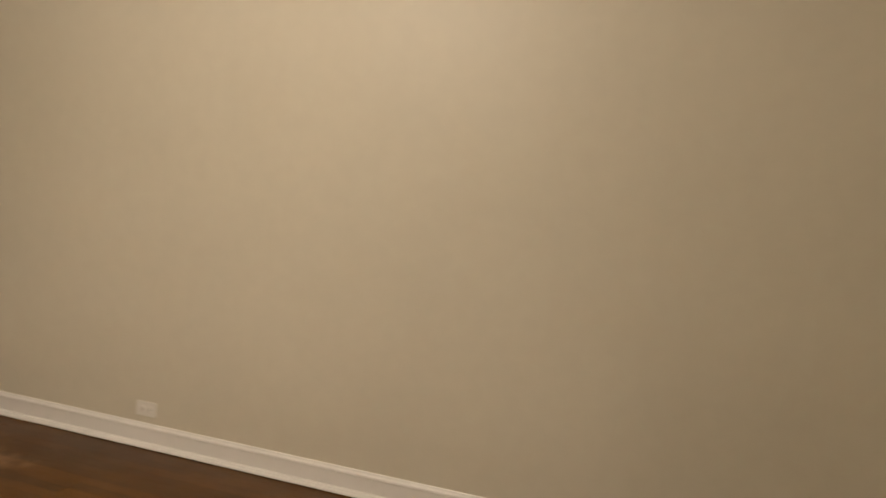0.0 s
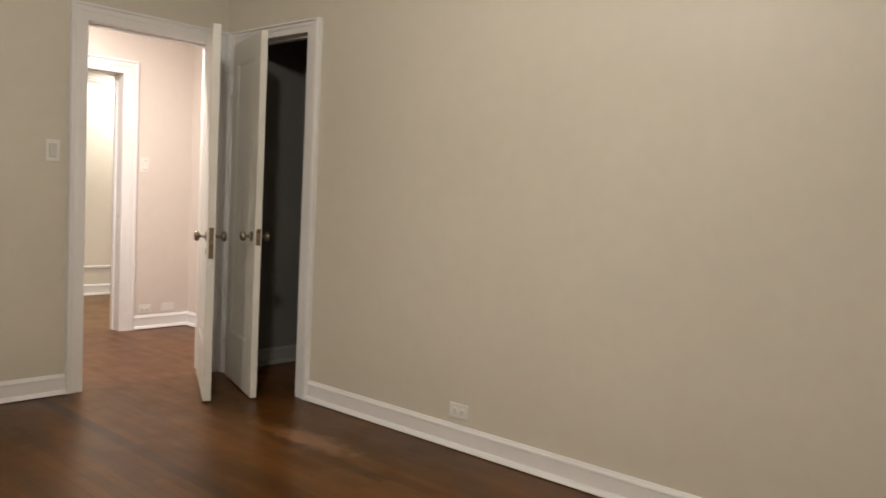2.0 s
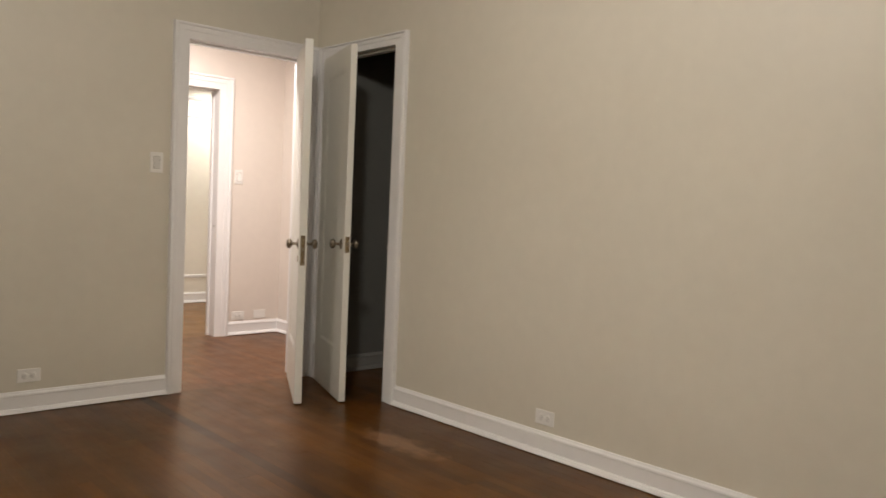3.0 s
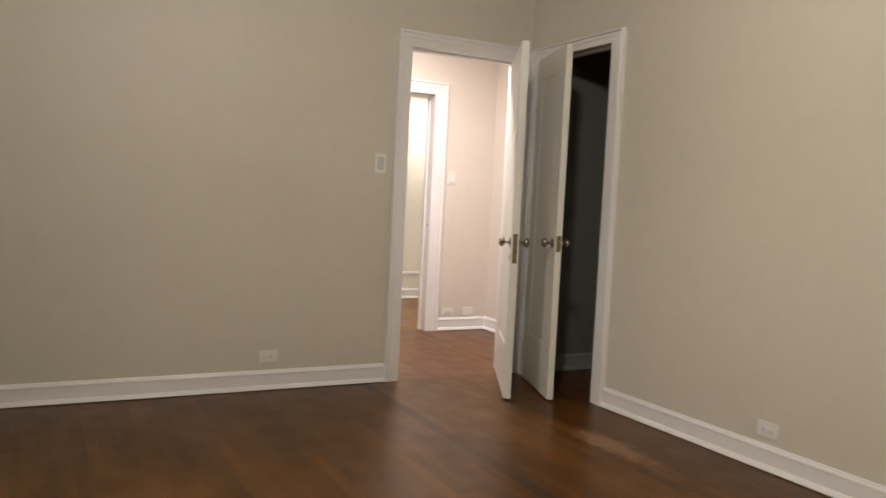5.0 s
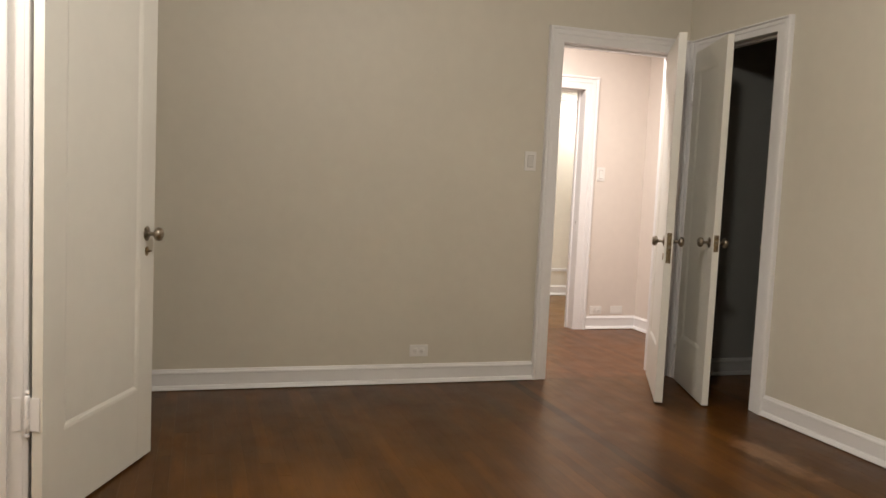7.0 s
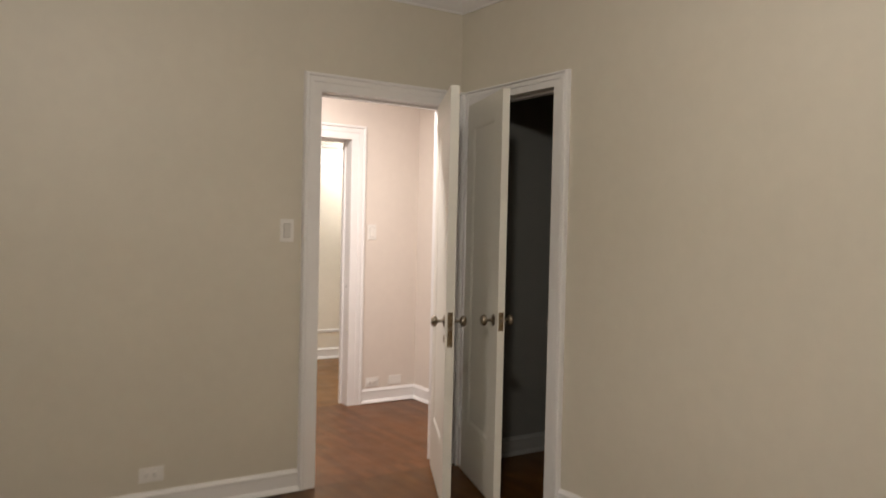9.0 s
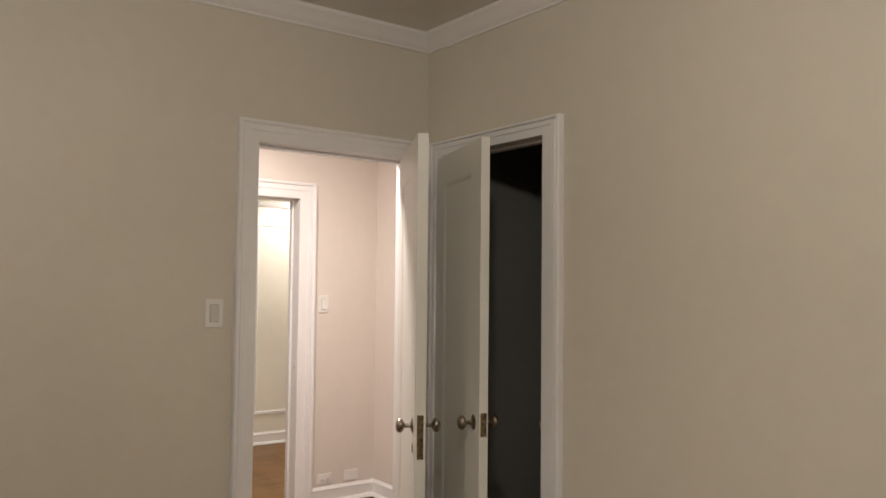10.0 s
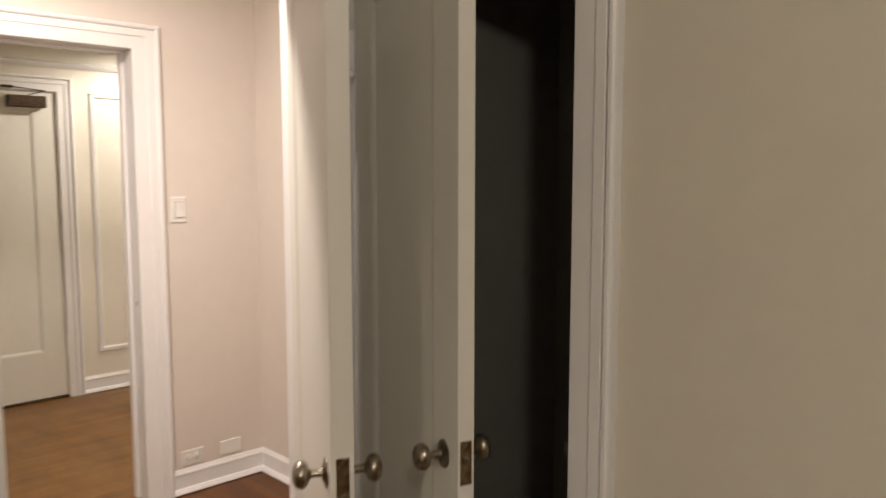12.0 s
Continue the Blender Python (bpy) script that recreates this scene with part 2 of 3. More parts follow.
def baseboard(origin, s, n, length, turn_l=0, turn_r=0, label="white painted baseboard with cap and shoe moulding", mat=TRIM):
    """A run of baseboard; turn_l and turn_r: 1 mitres that end into an inner corner."""
    top = empty("baseboard", basis(origin, s, n), label, "baseboard", kind="structure")
    for nm, prof in (("board", BASE_BOARD), ("cap", BASE_CAP), ("shoe", BASE_SHOE)):
        a = [(v * turn_l, v, z) for v, z in prof]
        b = [(length - v * turn_r, v, z) for v, z in prof]
        part(nm, prism([a, b]), mat, top)
    return top


CROWN = [(0.0, 0.0), (0.010, 0.0), (0.012, 0.009), (0.030, 0.024), (0.052, 0.050), (0.068, 0.066), (0.071, 0.080), (0.0, 0.080)]


def crown(origin, s, n, length, label="white painted crown moulding under the ceiling"):
    top = empty("crown_moulding", basis(origin, s, n), label, "crown moulding", kind="structure")
    part("moulding", prism([[(v, v, z) for v, z in CROWN], [(length - v, v, z) for v, z in CROWN]]), TRIM, top)
    return top


def side_frame(s0, s1, z0, z1, face, deep, w):
    """Sloped sticking round a panel, from the frame's face down to the panel."""
    bm = bmesh.new()
    o = [(s0, z0), (s1, z0), (s1, z1), (s0, z1)]
    i = [(s0 + w, z0 + w), (s1 - w, z0 + w), (s1 - w, z1 - w), (s0 + w, z1 - w)]
    m = [(s0 + w * 0.45, z0 + w * 0.45), (s1 - w * 0.45, z0 + w * 0.45), (s1 - w * 0.45, z1 - w * 0.45), (s0 + w * 0.45, z1 - w * 0.45)]
    va = [bm.verts.new((a, face, b)) for a, b in o]
    vm = [bm.verts.new((a, face + (deep - face) * 0.25, b)) for a, b in m]
    vb = [bm.verts.new((a, deep, b)) for a, b in i]
    for k in range(4):
        j = (k + 1) % 4
        bm.faces.new((va[k], va[j], vm[j], vm[k]))
        bm.faces.new((vm[k], vm[j], vb[j], vb[k]))
    return bm


def knob_set(parent, s, z, face, out, mat, rose="oval"):
    """A turned door knob on its rose; out is +1 or -1, the way it stands off the face."""
    turn = Matrix.Translation((s, face, z)) @ Matrix.Rotation(radians(-90 * out), 4, "X")
    knob = part("knob", lathe([(0.0105, 0.0), (0.0105, 0.006), (0.008, 0.012), (0.008, 0.030), (0.012, 0.034), (0.022, 0.038), (0.0275, 0.045),
                               (0.028, 0.052), (0.024, 0.060), (0.015, 0.065), (0.0, 0.0665)], 24, turn), mat, parent, "worn metal knob", True)
    part("rose", lathe([(0.030, 0.0), (0.030, 0.002), (0.027, 0.004), (0.020, 0.005), (0.014, 0.009), (0.0, 0.009)], 24, turn, (0.92, 1.0) if rose == "oval" else (1, 1)), mat, knob, "", True)
    return knob


def hinge(parent, z, mat=TRIM, s=-0.002, y=0.007, jamb_leaf=True, tall=1.0):
    """A painted butt hinge: knuckle with tips, one leaf on the door's edge."""
    k = 0.050 * tall
    half = [(0.0, k + 0.021), (0.005, k + 0.019), (0.0075, k + 0.014), (0.0065, k + 0.009), (0.004, k + 0.006), (0.0065, k + 0.003), (0.0085, k),
            (0.0085, k * 0.62), (0.0072, k * 0.60), (0.0085, k * 0.58), (0.0085, k * 0.22), (0.0072, k * 0.20), (0.0085, k * 0.18)]
    h = part("hinge", lathe([(q, -z1) for q, z1 in half] + half[::-1], 12, Matrix.Translation((s, y, z))), mat, parent, "painted butt hinge", True)
    bm = bmesh.new()
    box((s - 0.0015, -0.027, z - k * 0.96), (s + 0.0015, y, z + k * 0.96), 0.0006, bm)
    part("hinge_leaf", bm, mat, h)
    if jamb_leaf:
        part("hinge_leaf", box((s - 0.030, y - 0.005, z - 0.046), (s - 0.002, y - 0.002, z + 0.046), 0.0008), mat, h)
    return h


def panel_door(name, m, w, label, knob_z, plate, keyhole, height=2.03, thick=0.036, gap=0.01, stile=0.118, rails=(0.285, 0.125), mat=DOORWHITE,
               hinges=(0.30, 1.76), knobs=True, thumb=False, jamb_leaf=True, pin=0.007, tall=0.92):
    """A one-panel door. Local x runs from the hinge to the free edge, local y=0 is the face on the knuckle side."""
    top = empty(name, m, label, "door", kind="structure")
    z0, z1, bv = gap, gap + height, 0.0022
    part("stile", box((0, -thick, z0), (stile, 0, z1), bv * 0.3), mat, top)
    part("stile", box((w - stile, -thick, z0), (w, 0, z1), bv * 0.3), mat, top)
    part("bottom_rail", box((stile - 0.001, -thick + 0.0003, z0), (w - stile + 0.001, -0.0003, z0 + rails[0]), 0.0008), mat, top)
    part("top_rail", box((stile - 0.001, -thick + 0.0003, z1 - rails[1]), (w - stile + 0.001, -0.0003, z1), 0.0008), mat, top)
    zb, zt = z0 + rails[0], z1 - rails[1]
    panel = part("panel", box((stile - 0.004, -thick + 0.007, zb - 0.004), (w - stile + 0.004, -0.007, zt + 0.004)), mat, top)
    part("panel_moulding", side_frame(stile - 0.001, w - stile + 0.001, zb - 0.001, zt + 0.001, -0.0002, -0.0075, 0.024), mat, panel)
    part("panel_moulding", side_frame(stile - 0.001, w - stile + 0.001, zb - 0.001, zt + 0.001, -thick + 0.0002, -thick + 0.0075, 0.024), mat, panel)
    for hz in hinges:
        hinge(top, hz, y=pin, jamb_leaf=jamb_leaf, tall=tall)
    if knobs:
        knob_set(top, w - 0.066, knob_z, 0.0, 1, NICKEL)
        knob_set(top, w - 0.066, knob_z, -thick, -1, NICKEL)
    if plate:
        pz0, pz1 = plate
        mid = -thick / 2
        lock = part("lock_plate", box((w - 0.001, mid - 0.0125, pz0), (w + 0.0012, mid + 0.0125, pz1), 0.0005), BRASS, top, "tarnished brass lock plate")
        part("latch_bolt", box((w + 0.001, mid - 0.0065, (pz0 + pz1) / 2 - 0.004), (w + 0.007, mid + 0.0065, (pz0 + pz1) / 2 + 0.014), 0.002), NICKEL, lock)
        for sz in (pz0 + 0.009, pz1 - 0.009):
            part("screw", lathe([(0.0042, 0.0), (0.0038, 0.0012), (0.0, 0.0014)], 12, Matrix.Translation((w + 0.0010, mid, sz)) @ Matrix.Rotation(radians(90), 4, "Y")), NICKEL, lock, "", True)
    if keyhole:
        for face, out in ((0.0, 1), (-thick, -1)):
            turn = Matrix.Translation((w - 0.064, face, keyhole)) @ Matrix.Rotation(radians(-90 * out), 4, "X")
            kp = part("key_escutcheon", lathe([(0.019, 0.0), (0.019, 0.0015), (0.016, 0.003), (0.0, 0.003)], 18, turn, (0.80, 1.0)), BRASS, top, "oval brass key plate", True)
            a, c = sorted((face + out * 0.003, face + out * 0.016))
            if thumb:
                part("thumb_turn", box((w - 0.066, a, keyhole - 0.003), (w - 0.050, c, keyhole + 0.003), 0.0015), BRASS, kp)
    return top


# ---- the rooms ----
# bedroom: x 0 to 5.35, y -3.46 to 0, ceiling 2.66
NX, SY, EX, CZ = 0.0, -3.46, 5.35, 2.66
HX, HN, HS = -1.60, 0.69, -2.30      # hall's west face, north face, south face
FX, FN, FS = -3.61, 2.60, -1.60      # foyer's west face, north and south faces
E0, E1, EH = -0.883, -0.095, 2.046   # entry doorway
C0, C1, CH = 0.125, 0.802, 2.062     # closet doorway
S0, S1 = 1.677, 2.430                # side doorway
H0, H1, HH = -0.72, 0.092, 2.008     # opening from the hall to the foyer

wall("wall_west", (0, SY - 0.14, 0), (0, 1, 0), (1, 0, 0), -SY + 0.14, CZ, 0.13, [(E0 - SY + 0.14 - 0.018, E1 - SY + 0.14 + 0.018, EH + 0.018)],
     label="warm greige painted plaster bedroom wall with entry doorway")
SKEW = 0.013                         # the north wall runs a little out of square
NS = tuple(Vector((-1, -SKEW, 0)).normalized())
NN = tuple(Vector((SKEW, -1, 0)).normalized())


def north(x):
    return (x, SKEW * (x - 0.9), 0)


wall("wall_north", north(EX), NS, NN, EX + 0.13, CZ, 0.12, [(EX - C1 - 0.018, EX - C0 + 0.018, CH + 0.018)],
     label="plain warm greige painted wall with closet doorway")
wall("wall_south", (0, SY, 0), (1, 0, 0), (0, 1, 0), EX, CZ, 0.13, [(S0 - 0.018, S1 + 0.018, EH + 0.018)], label="warm greige painted wall with side doorway")
wall("wall_east", (EX, 0.12, 0), (0, -1, 0), (-1, 0, 0), 0.12 - SY + 0.13, CZ, 0.12, label="warm greige painted bedroom wall")
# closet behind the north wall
wall("wall_closet_west", (0.045, 0.12, 0), (0, 1, 0), (1, 0, 0), 0.86, CZ, 0.05, mat=CLOSETWALL, label="dark grey closet wall")
wall("wall_closet_north", (1.60, 0.92, 0), (-1, 0, 0), (0, -1, 0), 1.555, CZ, 0.06, mat=CLOSETWALL, label="dark grey closet wall")
wall("wall_closet_east", (1.60, 0.98, 0), (0, -1, 0), (-1, 0, 0), 0.86, CZ, 0.06, mat=CLOSETWALL, label="dark grey closet wall")
# side room behind the south wall
wall("wall_side_room_west", (1.20, SY - 0.13, 0), (0, -1, 0), (1, 0, 0), 1.5, CZ, 0.06, label="greige painted side room wall")
wall("wall_side_room_east", (3.00, SY - 1.63, 0), (0, 1, 0), (-1, 0, 0), 1.5, CZ, 0.06, label="greige painted side room wall")
wall("wall_side_room_south", (1.14, SY - 1.63, 0), (1, 0, 0), (0, 1, 0), 1.92, CZ, 0.06, label="greige painted side room wall")
# hall
wall("wall_hall_west", (HX, HS, 0), (0, 1, 0), (1, 0, 0), HN - HS, CZ, 0.115, [(H0 - HS - 0.018, H1 - HS + 0.018, HH + 0.018)], HALLWALL,
     label="pinkish beige painted hall wall with cased opening")
wall("wall_hall_north", (-0.005, HN, 0), (-1, 0, 0), (0, -1, 0), -0.005 - HX, CZ, 0.10, mat=HALLWALL, label="pinkish beige painted hall wall")
wall("wall_hall_south", (HX, HS, 0), (1, 0, 0), (0, 1, 0), -HX - 0.13, CZ, 0.10, mat=HALLWALL, label="pinkish beige painted hall wall")
wall("wall_hall_east", (-0.130, HN, 0), (0, -1, 0), (-1, 0, 0), HN - 0.001, CZ, 0.12, mat=HALLWALL, label="pinkish beige painted hall wall")
wall("wall_hall_facing", (-0.132, 0.0, 0), (0, -1, 0), (-1, 0, 0), 2.4, CZ, 0.003, [(-E1 - 0.018, -E0 + 0.018, EH + 0.018)], HALLWALL, label="pinkish beige painted hall side of the bedroom wall")
# foyer
D0, D1, DH = -0.362, 0.442, 1.992    # foyer door
wall("wall_foyer_west", (FX, FS, 0), (0, 1, 0), (1, 0, 0), FN - FS, CZ, 0.15, [(D0 - FS - 0.018, D1 - FS + 0.018, DH + 0.018)], FOYERWALL, label="cream painted foyer wall")
wall("wall_foyer_north", (HX - 0.115, FN, 0), (-1, 0, 0), (0, -1, 0), HX - 0.115 - FX, CZ, 0.10, mat=FOYERWALL, label="cream painted foyer wall")
wall("wall_foyer_south", (FX, FS, 0), (1, 0, 0), (0, 1, 0), HX - 0.115 - FX, CZ, 0.10, mat=FOYERWALL, label="cream painted foyer wall")
wall("wall_foyer_east", (HX - 0.118, FN, 0), (0, -1, 0), (-1, 0, 0), FN - FS, CZ, 0.003, [(FN - H1 - 0.018, FN - H0 + 0.018, HH + 0.018)], FOYERWALL, label="cream painted foyer wall")
wall("wall_foyer_return", (HX - 0.114, FN, 0), (0, -1, 0), (-1, 0, 0), FN - HN, CZ, 0.08, mat=FOYERWALL, label="cream painted foyer wall")
wall("wall_landing", (FX - 0.151, D1 + 0.10, 0), (0, -1, 0), (1, 0, 0), D1 - D0 + 0.2, CZ, 0.04, mat=FOYERWALL, label="plain wall behind the closed foyer door")

tagged(part("ceiling", box((FX - 0.2, -5.3, CZ), (EX + 0.15, FN + 0.15, CZ + 0.10)), CEIL), "matt off-white painted plaster ceiling", "ceiling", kind="structure")

# trim
casing("trim_entry", (0, E0, 0), (0, 1, 0), (1, 0, 0), E1 - E0, EH, scale=(1.0, 0.95, 0.97))
jamb("trim_entry_jamb", (0, E0, 0), (0, 1, 0), (1, 0, 0), E1 - E0, EH, 0.137)
casing("trim_entry_hall_side", (-0.135, E1, 0), (0, -1, 0), (-1, 0, 0), E1 - E0, EH)
casing("trim_closet", (C1, 0, 0), (-1, 0, 0), (0, -1, 0), C1 - C0, CH, scale=(1.15, 0.91, 0.74))
jamb("trim_closet_jamb", (C1, 0, 0), (-1, 0, 0), (0, -1, 0), C1 - C0, CH, 0.12)
casing("trim_side", (S0, SY, 0), (1, 0, 0), (0, 1, 0), S1 - S0, EH)
jamb("trim_side_jamb", (S0, SY, 0), (1, 0, 0), (0, 1, 0), S1 - S0, EH, 0.13)
casing("trim_hall_opening", (HX, H0, 0), (0, 1, 0), (1, 0, 0), H1 - H0, HH, scale=(1.25, 1.25, 1.13))
jamb("trim_hall_jamb", (HX, H0, 0), (0, 1, 0), (1, 0, 0), H1 - H0, HH, 0.121, stop_at=0.082)
casing("trim_foyer_side", (HX - 0.121, H1, 0), (0, -1, 0), (-1, 0, 0), H1 - H0, HH)
casing("trim_foyer_door", (FX, D0, 0), (0, 1, 0), (1, 0, 0), D1 - D0, DH)
jamb("trim_foyer_door_jamb", (FX, D0, 0), (0, 1, 0), (1, 0, 0), D1 - D0, DH, 0.15, stop_at=0.06)

CW = 0.095
baseboard((0, SY, 0), (0, 1, 0), (1, 0, 0), E0 - CW - SY, 1, 0)
baseboard(north(EX), NS, NN, EX - C1 - CW * 1.15, 1, 0)
baseboard((0, SY, 0), (1, 0, 0), (0, 1, 0), S0 - CW, 1, 0)
baseboard((S1 + CW, SY, 0), (1, 0, 0), (0, 1, 0), EX - S1 - CW, 0, 1)
baseboard((EX, SY, 0), (0, 1, 0), (-1, 0, 0), -SY + 0.05, 1, 1)
baseboard((0.045, 0.92, 0), (0, -1, 0), (1, 0, 0), 0.80, 1, 0, "grey closet baseboard", CLOSETTRIM)
baseboard((1.60, 0.92, 0), (-1, 0, 0), (0, -1, 0), 1.555, 1, 1, "grey closet baseboard", CLOSETTRIM)
baseboard((HX, H1 + CW * 1.25, 0), (0, 1, 0), (1, 0, 0), HN - H1 - CW * 1.25, 0, 1)
baseboard((-0.135, HN, 0), (-1, 0, 0), (0, -1, 0), -0.135 - HX, 1, 1)
baseboard((HX, HS, 0), (0, 1, 0), (1, 0, 0), H0 - CW * 1.25 - HS, 1, 0)
baseboard((FX, D1 + CW, 0), (0, 1, 0), (1, 0, 0), FN - D1 - CW, 0, 1)
baseboard((FX, FS, 0), (0, 1, 0), (1, 0, 0), D0 - CW - FS, 1, 0)
for o, s, n, ln in (((0, SY, CZ - 0.08), (0, 1, 0), (1, 0, 0), -SY), ((EX, SKEW * (EX - 0.9), CZ - 0.08), NS, NN, EX),
                    ((0, SY, CZ - 0.08), (1, 0, 0), (0, 1, 0), EX), ((EX, SY, CZ - 0.08), (0, 1, 0), (-1, 0, 0), -SY)):
    crown(o, s, n, ln)


# ---- doors ----
def door_pose(pin, free, lift=0.0):
    """Hinge point and the free end of the knuckle-side face; local y points to the knuckle side."""
    s = Vector((free[0] - pin[0], free[1] - pin[1], 0)).normalized()
    n = Vector((-s.y, s.x, 0))
    return basis((pin[0], pin[1], lift), s, n), (Vector(free) - Vector(pin)).length


m, w = door_pose((0.010, -0.126), (0.638, -0.456))
panel_door("door_1", m, w, "white one-panel bedroom door standing open with worn metal knobs", 0.908, (0.790, 0.957), 0.822, thick=0.043)


def knuckle_flip(m):
    """The same pose with the knuckle side on the other face."""
    return m @ Matrix.Diagonal((1, -1, 1, 1))


m, w = door_pose((0.134, -0.0525), (0.716, -0.258))
panel_door("door_2", knuckle_flip(m), w, "white one-panel closet door standing ajar with worn metal knobs", 0.913, (0.866, 0.957), 0, hinges=(0.30, 1.80))
m, w = door_pose((1.685, -3.434), (0.990, -3.148))
side_door = panel_door("door_3", m, w, "white one-panel side door swung open towards the wall", 0.915, (0.80, 0.93), 0.845, hinges=(0.378, 1.76), thumb=True, jamb_leaf=False, pin=0.013, tall=1.12)
for side_hinge in [o for o in side_door.children if o.name.startswith("hinge")]:
    # the fixed plate on the jamb beside each knuckle
    zc = sum(v.co.z for v in side_hinge.data.vertices) / len(side_hinge.data.vertices)
    bm = box((S0 + 0.0004, SY - 0.034, zc - 0.053), (S0 + 0.0024, SY - 0.006, zc + 0.053), 0.0006)
    bm.transform(m.inverted())
    part("hinge_leaf", bm, TRIM, side_hinge)
m, w = door_pose((FX - 0.004, D1 - 0.0015), (FX - 0.004, D0 + 0.0015))
foyer_door = panel_door("door_4", m, w, "closed white panelled foyer door with door closer", 1.0, None, 0, height=1.975, gap=0.018, stile=0.135, rails=(0.30, 0.13),
                        hinges=(0.345, 1.07, 1.77), knobs=False)
tagged(part("threshold", box((FX - 0.06, D0, 0.0), (FX - 0.002, D1, 0.012), 0.003), BRONZE), "dark metal threshold under the foyer door", "threshold", kind="structure")

closer = empty("door_closer", pose(FX + 0.0, 0.0, 0.0), "dark bronze door closer on the foyer door", "door closer")
part("closer_body", box((-0.003, 0.150, 1.885), (0.055, 0.372, 1.958), 0.006, segments=2), BRONZE, closer)
part("closer_arm", prism([[(0.030, 0.27, 1.958), (0.042, 0.27, 1.958), (0.042, 0.27, 1.964), (0.030, 0.27, 1.964)],
                          [(0.085, 0.35, 1.984), (0.097, 0.35, 1.984), (0.097, 0.35, 1.990), (0.085, 0.35, 1.990)]]), BRONZE, closer)
part("closer_arm", prism([[(0.085, 0.35, 1.984), (0.085, 0.36, 1.984), (0.085, 0.36, 1.990), (0.085, 0.35, 1.990)],
                          [(0.030, 0.14, 2.006), (0.030, 0.152, 2.006), (0.030, 0.152, 2.013), (0.030, 0.14, 2.013)]]), BRONZE, closer)
part("closer_shoe", box((0.018, 0.12, 2.000), (0.034, 0.19, 2.016), 0.002), BRONZE, closer)


# ---- small trim in the foyer ----
def frame_strip(parent, a, b, along, x, w=0.032):
    """A small picture-frame moulding strip on the foyer wall; a and b are (y, z)."""
    prof = [(-w / 2, 0.0), (-w / 2, 0.006), (-w / 4, 0.013), (0.0, 0.010), (w / 4, 0.015), (w / 2, 0.008), (w / 2, 0.0)]
    if along == "z":
        r = [[(x + v, a[0] + u, a[1] + u) for u, v in prof], [(x + v, b[0] + u, b[1] - u) for u, v in prof]]
    else:
        r = [[(x + v, a[0] + u, a[1] + u) for u, v in prof], [(x + v, b[0] - u, b[1] + u) for u, v in prof]]
    return part("moulding_strip", prism(r), TRIM, parent)


panel_trim = empty("trim_wall_panel", Matrix(), "cream painted picture-frame wall moulding", "wall moulding", kind="structure")
frame_strip(panel_trim, (0.662, 0.285), (0.662, 1.985), "z", FX)
frame_strip(panel_trim, (0.662, 0.285), (1.80, 0.285), "y", FX)
frame_strip(panel_trim, (0.662, 1.985), (1.80, 1.985), "y", FX)
rail = empty("trim_picture_rail", Matrix(), "white painted picture rail above the foyer door", "picture rail", kind="structure")
part("rail", prism([[(FX + v, FS, 2.146 + z) for v, z in ((0, 0), (0.014, 0), (0.03, 0.018), (0.034, 0.03), (0.02, 0.036), (0, 0.04))],
                    [(FX + v, FN, 2.146 + z) for v, z in ((0, 0), (0.014, 0), (0.03, 0.018), (0.034, 0.03), (0.02, 0.036), (0, 0.04))]]), TRIM, rail)


# ---- switches and outlets ----
def screw(parent, u, z, y, mat=PLASTIC):
    part("screw", lathe([(0.0034, 0.0), (0.003, 0.0010), (0.0, 0.0012)], 10, Matrix.Translation((u, y, z)) @ Matrix.Rotation(radians(-90), 4, "X")), mat, parent, "", True)


def light_switch(origin, s, n, label, rocker=ROCKER):
    top = empty("light_switch", basis(origin, s, n), label, "light switch")
    part("cover_plate", box((-0.037, 0, -0.058), (0.037, 0.006, 0.058), 0.003, segments=2), PLASTIC, top)
    part("switch_frame", box((-0.0185, 0.0055, -0.0355), (0.0185, 0.0066, 0.0355), 0.0006), SLOT, top, "dark gap round the rocker")
    part("rocker", prism([[(-0.0165, 0.006, -0.0335), (0.0165, 0.006, -0.0335), (0.0165, 0.0120, -0.0335), (-0.0165, 0.0120, -0.0335)],
                          [(-0.0165, 0.006, 0.0), (0.0165, 0.006, 0.0), (0.0165, 0.0085, 0.0), (-0.0165, 0.0085, 0.0)],
                          [(-0.0165, 0.006, 0.0335), (0.0165, 0.006, 0.0335), (0.0165, 0.0072, 0.0335), (-0.0165, 0.0072, 0.0335)]]), rocker, top)
    for z in (-0.048, 0.048):
        screw(top, 0, z, 0.006)
    return top


